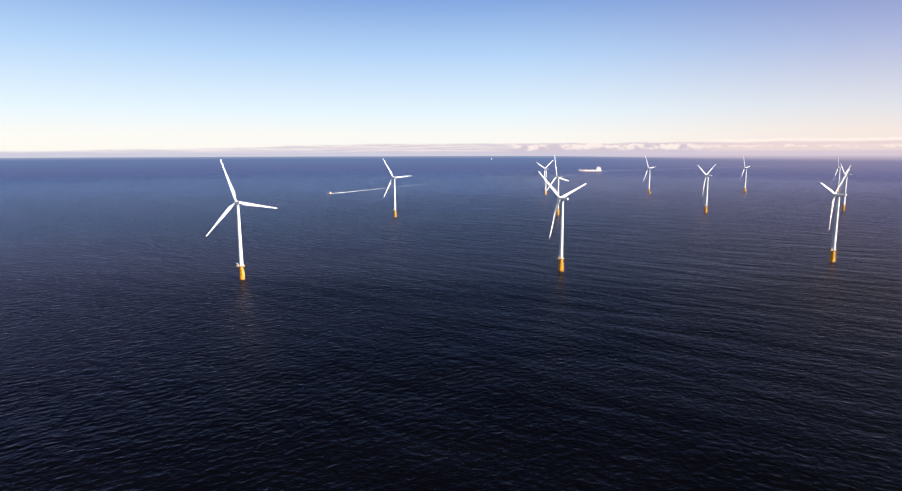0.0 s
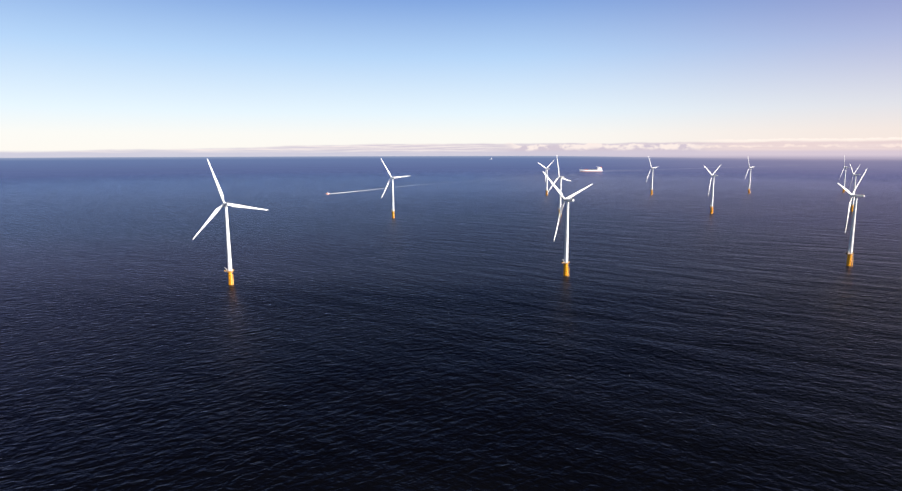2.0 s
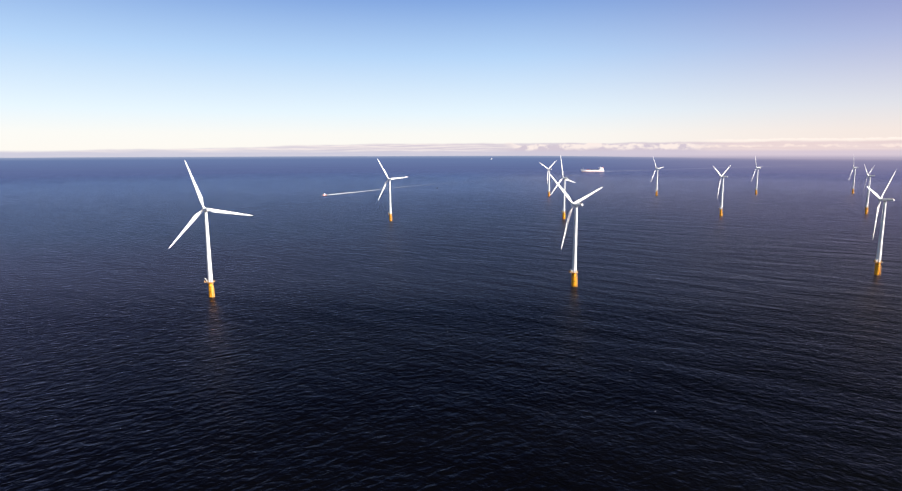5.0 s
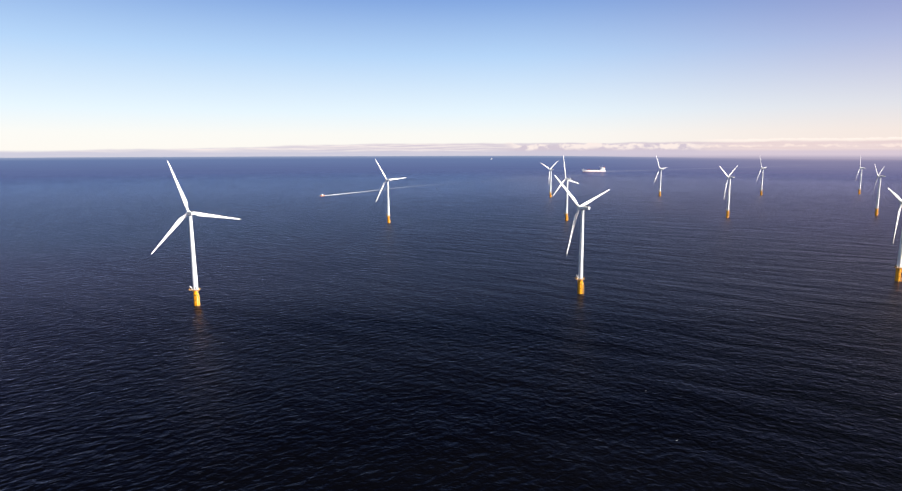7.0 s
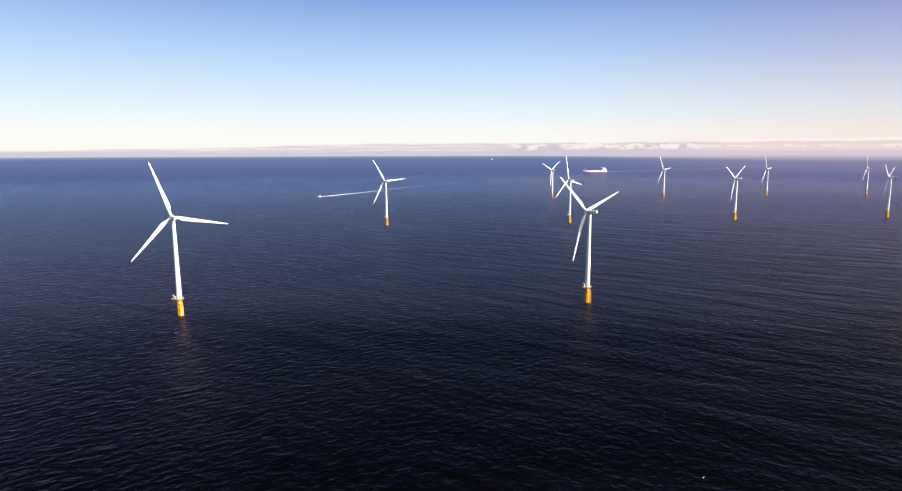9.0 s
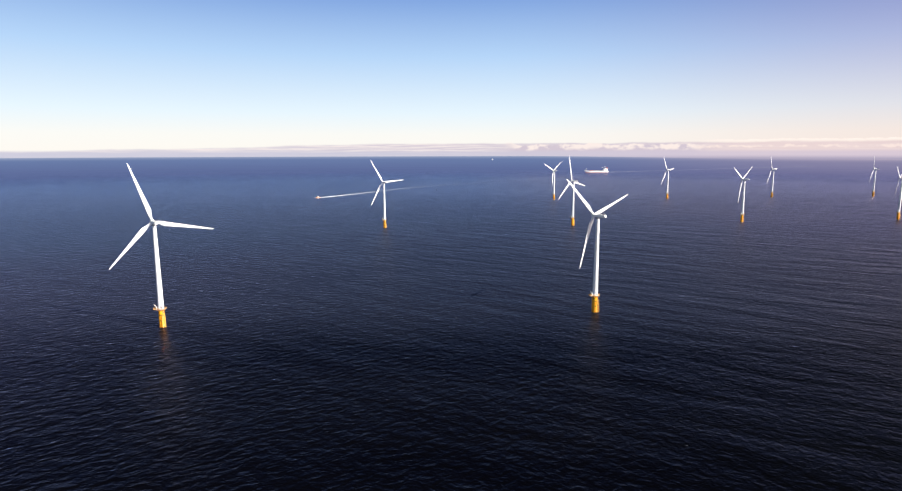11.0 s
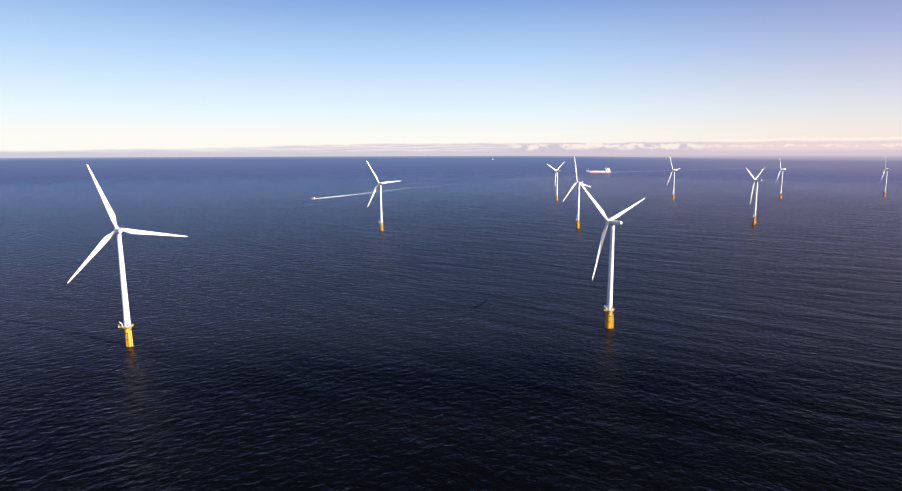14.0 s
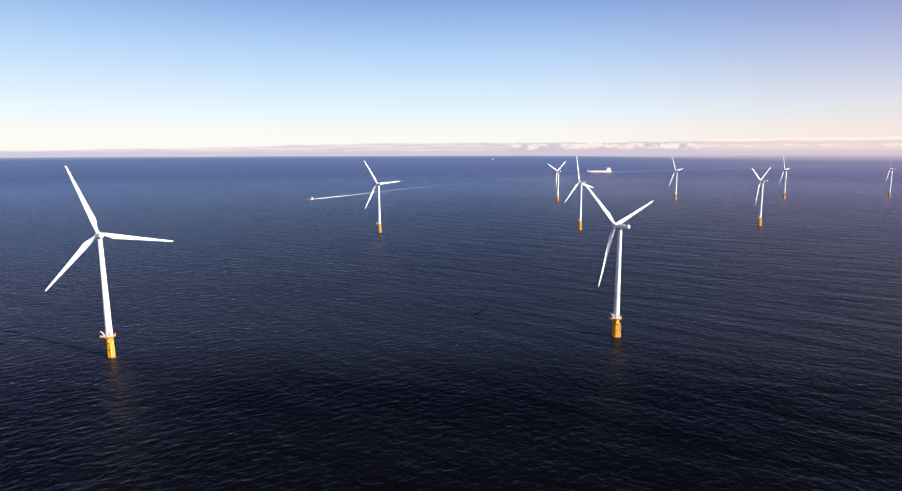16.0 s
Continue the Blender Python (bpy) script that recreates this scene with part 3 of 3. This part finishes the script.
    bm = bmesh.new()
    block(bm, (1.4, 1.8, 0.12), HEAD @ pose(0, -2.8, 1.38), 0.04)
    part("roof_hatch", bm, WHITE, nacelle)

    # rotor
    bm = bmesh.new()
    lathe(bm, [(1.2, -1.75), (1.45, -1.5), (1.55, 0.4), (1.35, 1.3), (0.9, 1.95), (0.35, 2.3), (0.05, 2.36)], 28, ROTOR @ pose(0, 0, 0, -90, 0, 0))
    for k in range(3):
        lathe(bm, [(1.08, 0.6), (1.08, 1.7), (1.0, 1.75)], 20, ROTOR @ pose(0, 0, 0, 0, 120 * k, 0))
    part("rotor_hub", bm, WHITE, thing, "rounded white hub with nose cone")
    bm = bmesh.new()
    blade_mesh(bm)
    first = part("blade", bm, BLADE, thing, "long slender white blade", 60)
    for k in (1, 2):
        ob = new("blade", first.data)
        ob.parent = thing
        tagged(ob, "long slender white blade")
    return tagged(thing, "white three-bladed wind turbine on a yellow pile in the sea", "wind turbine", "wind farm turbines")


def set_head(thing, azimuth, yaw):
    """Turn the machine house into the wind and the three blades, in degrees from upright, clockwise as seen from downwind."""
    k = 0
    swing = pose(0, 0, 0, 0, 0, yaw - YAW)
    for ob in thing.children:
        if ob.name.startswith("blade"):
            ob.matrix_basis = swing @ ROTOR @ pose(0, 0, 0, 0, azimuth + 120 * k, 0)
            k += 1
        elif ob.name.startswith("rotor_hub"):
            ob.matrix_basis = swing @ ROTOR @ pose(0, 0, 0, 0, azimuth, 0) @ ROTOR.inverted()
        elif ob.name.startswith(("nacelle", "yaw_ring")):
            ob.matrix_basis = swing


# x, y, rotor angle, heading: three rows, one behind the other
SITES = [(-217.1, 591.8, 102, 39), (121.3, 630.8, 71, 36), (453.6, 680.3, 49, 37),
         (-113.8, 1181.0, 87, 38), (222.6, 1208.9, 104, 41), (552.3, 1256.6, 59, 40), (872.2, 1289.0, 63, 41),
         (292.0, 1797.7, 55, 42), (620.1, 1826.0, 85, 42), (938.9, 1862.5, 86, 43), (1255.2, 1891.0, 89, 44)]
turbine = make_turbine()
for k, (x, y, turn, yaw) in enumerate(SITES):
    one = turbine if k == 0 else copy_thing(turbine, pose(x, y, 0))
    one.location = (x, y, 0)
    set_head(one, turn, yaw)


# ---------------------------------------------------------------- vessels
def hull_mesh(bm, length, beam, low, high, bow_rise, rake=0.05):
    """Bow to +X, from z low to z high, centred."""
    rings = []
    for k in range(21):
        s = k / 20
        x = (s - 0.5) * length
        w = beam / 2 * (1 if s < 0.68 else max(0.03, 1 - ((s - 0.68) / 0.32) ** 2.2))
        w *= 1 if s > 0.08 else 0.85 + 0.15 * s / 0.08
        top = high + bow_rise * max(0.0, (s - 0.78) / 0.22) ** 1.3
        fore = rake * length * max(0.0, (s - 0.8) / 0.2) ** 2
        ring = []
        for u, v in ((-1, 1), (-0.98, 0.5), (-0.9, 0.0), (0.9, 0.0), (0.98, 0.5), (1, 1)):
            ring.append(Vector((x + fore * v, u * w, low + (top - low) * v)))
        rings.append(ring)
    loft(bm, rings)


def make_ship():
    """Coaster with its accommodation aft."""
    ship = empty("cargo_ship")
    bm = bmesh.new()
    hull_mesh(bm, 152, 23, 0.7, 10.5, 6.0)
    hull = part("hull", bm, HULL, ship, "white hull with rust streaks")
    bm = bmesh.new()
    hull_mesh(bm, 151, 22.6, -3.0, 0.75, 0.0, 0.0)
    part("boot_top", bm, RED, hull, "red painted bottom strake")
    bm = bmesh.new()
    for x, l, w, z in ((-57, 30, 21, 14.0), (-58, 27, 20, 17.0), (-58, 25, 19, 20.0), (-59, 22, 18, 23.0), (-58, 18, 18, 26.0)):
        block(bm, (l, w, 2.9), pose(x, 0, z - 1.2), 0.15)
    house = part("deck_house", bm, HULL, ship, "white stepped accommodation block")
    bm = bmesh.new()
    block(bm, (9, 24, 3.2), pose(-53, 0, 27.6), 0.3)
    part("bridge", bm, HULL, house)
    bm = bmesh.new()
    block(bm, (9.2, 22, 1.1), pose(-52.95, 0, 28.0), 0.05)
    part("bridge_window", bm, GLASS, house, "dark band of bridge windows")
    bm = bmesh.new()
    lathe(bm, [(2.3, 22), (2.1, 32.5), (1.7, 33)], 16, pose(-68, 0, 0) @ Matrix.Diagonal((1.5, 1, 1, 1)))
    part("funnel", bm, ORANGE, ship, "orange funnel")
    bm = bmesh.new()
    pipe(bm, (-54, 0, 28), (-54, 0, 40), 0.5)
    pipe(bm, (-54, -3, 36), (-54, 3, 36), 0.25)
    part("radar_mast", bm, HULL, house)
    bm = bmesh.new()
    pipe(bm, (68, 0, 14), (68, 0, 28), 0.45)
    pipe(bm, (68, -1.5, 25), (68, 1.5, 25), 0.2)
    part("fore_mast", bm, HULL, ship)
    for x in (-30, -8, 14, 36):
        bm = bmesh.new()
        block(bm, (19, 17, 2.0), pose(x, 0, 12.9), 0.2)
        part("hatch_cover", bm, RED if x > 30 else GREY, ship)
    bm = bmesh.new()
    pipe(bm, (-42, 7, 12), (-42, 7, 27), 0.9)
    pipe(bm, (-42, 7, 27), (-34, 6, 34), 0.6)
    part("deck_crane", bm, HULL, ship)
    for side in (-10.2, 10.2):
        bm = bmesh.new()
        hull_mesh(bm, 8, 3, 0, 2.4, 0.3)
        bm.transform(pose(-58, side, 16.5))
        part("lifeboat", bm, ORANGE, ship, "orange lifeboat")
    return tagged(ship, "white cargo ship under way with red waterline and aft deckhouse", "ship")


def make_workboat():
    boat = empty("work_boat")
    bm = bmesh.new()
    hull_mesh(bm, 21, 6.5, 0.3, 2.4, 1.0)
    hull = part("hull", bm, ORANGE, boat, "orange-red hull")
    bm = bmesh.new()
    hull_mesh(bm, 20.6, 6.3, -0.8, 0.32, 0, 0)
    part("keel", bm, GREY, hull)
    bm = bmesh.new()
    block(bm, (7.5, 4.6, 2.6), pose(2.0, 0, 3.6), 0.25)
    block(bm, (4.5, 4.0, 2.0), pose(2.6, 0, 5.7), 0.25)
    house = part("wheelhouse", bm, HULL, boat, "white wheelhouse")
    bm = bmesh.new()
    block(bm, (4.6, 4.1, 0.8), pose(2.65, 0, 5.9), 0.04)
    part("window_band", bm, GLASS, house)
    bm = bmesh.new()
    pipe(bm, (1.5, 0, 6.5), (1.5, 0, 10.2), 0.12)
    pipe(bm, (1.5, -1.2, 8.8), (1.5, 1.2, 8.8), 0.07)
    part("mast", bm, HULL, house)
    bm = bmesh.new()
    for side in (-2.9, 2.9):
        pipe(bm, (-9.5, side, 3.3), (-2, side, 3.3), 0.06, 6)
        for x in (-9.5, -7, -4.5, -2):
            pipe(bm, (x, side, 2.3), (x, side, 3.3), 0.05, 6)
    part("deck_rail", bm, STEEL, boat)
    return tagged(boat, "small orange-hulled work boat running at speed", "boat")


def wake(name, line, widths, material, z, label):
    """A ribbon of foam along a smooth line of places."""
    pts = [Vector(p) for p in line]
    fine = []
    for k in range(len(pts) - 1):
        p0, p1, p2, p3 = pts[max(k - 1, 0)], pts[k], pts[k + 1], pts[min(k + 2, len(pts) - 1)]
        for j in range(10):
            t = j / 10
            fine.append(0.5 * ((2 * p1) + (p2 - p0) * t + (2 * p0 - 5 * p1 + 4 * p2 - p3) * t * t + (3 * p1 - p0 - 3 * p2 + p3) * t ** 3))
    fine.append(pts[-1])
    bm = bmesh.new()
    uv = bm.loops.layers.uv.new("UVMap")
    rows = []
    for k, p in enumerate(fine):
        s = k / (len(fine) - 1)
        way = (fine[min(k + 1, len(fine) - 1)] - fine[max(k - 1, 0)]).normalized()
        w = widths[0] + (widths[1] - widths[0]) * s ** 0.6
        off = Vector((-way.y, way.x)) * w / 2
        rows.append((s, [bm.verts.new((p.x + off.x * u, p.y + off.y * u, z + far_height(math.hypot(p.x + off.x * u, p.y + off.y * u - 110)))) for u in (-1, -0.5, 0, 0.5, 1)]))
    for (s0, low), (s1, high) in zip(rows, rows[1:]):
        for i in range(4):
            f = bm.faces.new((low[i], low[i + 1], high[i + 1], high[i]))
            for loop, pair in zip(f.loops, ((i / 4, s0), ((i + 1) / 4, s0), ((i + 1) / 4, s1), (i / 4, s1))):
                loop[uv].uv = pair
    data = bpy.data.meshes.new(name)
    bm.to_mesh(data)
    bm.free()
    data.materials.append(material)
    return tagged(new(name, data), label, "wake", kind="stuff")


ship = make_ship()
ship.matrix_world = pose(821, 3452, far_height(3441) + 0.3, 0, 0, 180 + 3) @ Matrix.Scale(0.8555, 4)
wake("wake", [(872, 3457), (1025, 3466), (1387, 3480), (1680, 3480), (2031, 3440)], (16, 34), FAINT, 0.4, "thin pale wake behind the ship")

boat = make_workboat()
boat.matrix_world = pose(-387, 1871, 0.1, 0, -2, -90 - 27) @ Matrix.Scale(0.75, 4)
wake("wake", [(-393, 1860), (-380, 1884), (-334, 1972), (-277, 2085), (-198, 2270), (-98, 2438), (42, 2605), (202, 2790), (434, 3019), (700, 3260)],
     (18, 44), FOAM, 0.3, "white foaming wake fading behind the work boat")


def make_buoy():
    buoy = empty("buoy")
    bm = bmesh.new()
    lathe(bm, [(0.6, -1.0), (1.3, -0.4), (1.3, 0.8), (0.9, 1.1)], 18)
    part("float", bm, GREY, buoy, "dark round float")
    bm = bmesh.new()
    lathe(bm, [(0.55, 1.0), (0.35, 3.6), (0.6, 3.7), (0.6, 4.4), (0.2, 4.6)], 14)
    part("beacon_tower", bm, WHITE, buoy)
    return tagged(buoy, "small pale marker buoy floating on the sea", "buoy")


make_buoy().matrix_world = pose(-47, 2195, 0)


def make_far_vessel():
    boat = empty("far_vessel")
    bm = bmesh.new()
    hull_mesh(bm, 15, 4, -1.5, 3.0, 1.5)
    part("hull", bm, HULL, boat)
    bm = bmesh.new()
    block(bm, (5, 3, 6), pose(-2, 0, 5.5), 0.3)
    part("deck_house", bm, HULL, boat)
    return tagged(boat, "tiny white vessel far out near the horizon", "boat")


r = 4276
make_far_vessel().matrix_world = pose(r * 0.0700, 110 + r * 0.99754, far_height(r), 0, 0, 170)


# ---------------------------------------------------------------- a few small breaking crests
def make_whitecaps():
    rng = random.Random(21)
    bm = bmesh.new()
    for k in range(9):
        y = rng.uniform(330, 800)
        x = rng.uniform(-0.7, 0.7) * y
        long, wide, turn = rng.uniform(0.7, 1.8), rng.uniform(0.15, 0.35), radians(rng.uniform(5, 35))
        rim = []
        for j in range(9):
            a = 2 * math.pi * j / 9
            u, v = long * math.cos(a) * rng.uniform(0.6, 1.1) / 2, wide * math.sin(a) * rng.uniform(0.5, 1.2) / 2
            rim.append(bm.verts.new((x + u * math.cos(turn) - v * math.sin(turn), y + u * math.sin(turn) + v * math.cos(turn), 0.32)))
        top = bm.verts.new((x, y, 0.42))
        for j in range(9):
            bm.faces.new((rim[j], rim[(j + 1) % 9], top))
    data = bpy.data.meshes.new("whitecaps")
    bm.to_mesh(data)
    bm.free()
    data.materials.append(CAPS)
    tagged(new("whitecaps", data), "tiny scattered white crests breaking on the waves", "foam", kind="stuff")


CAPS = paint("crest_foam", (0.55, 0.59, 0.63), 0.8, amount=0.2)
make_whitecaps()
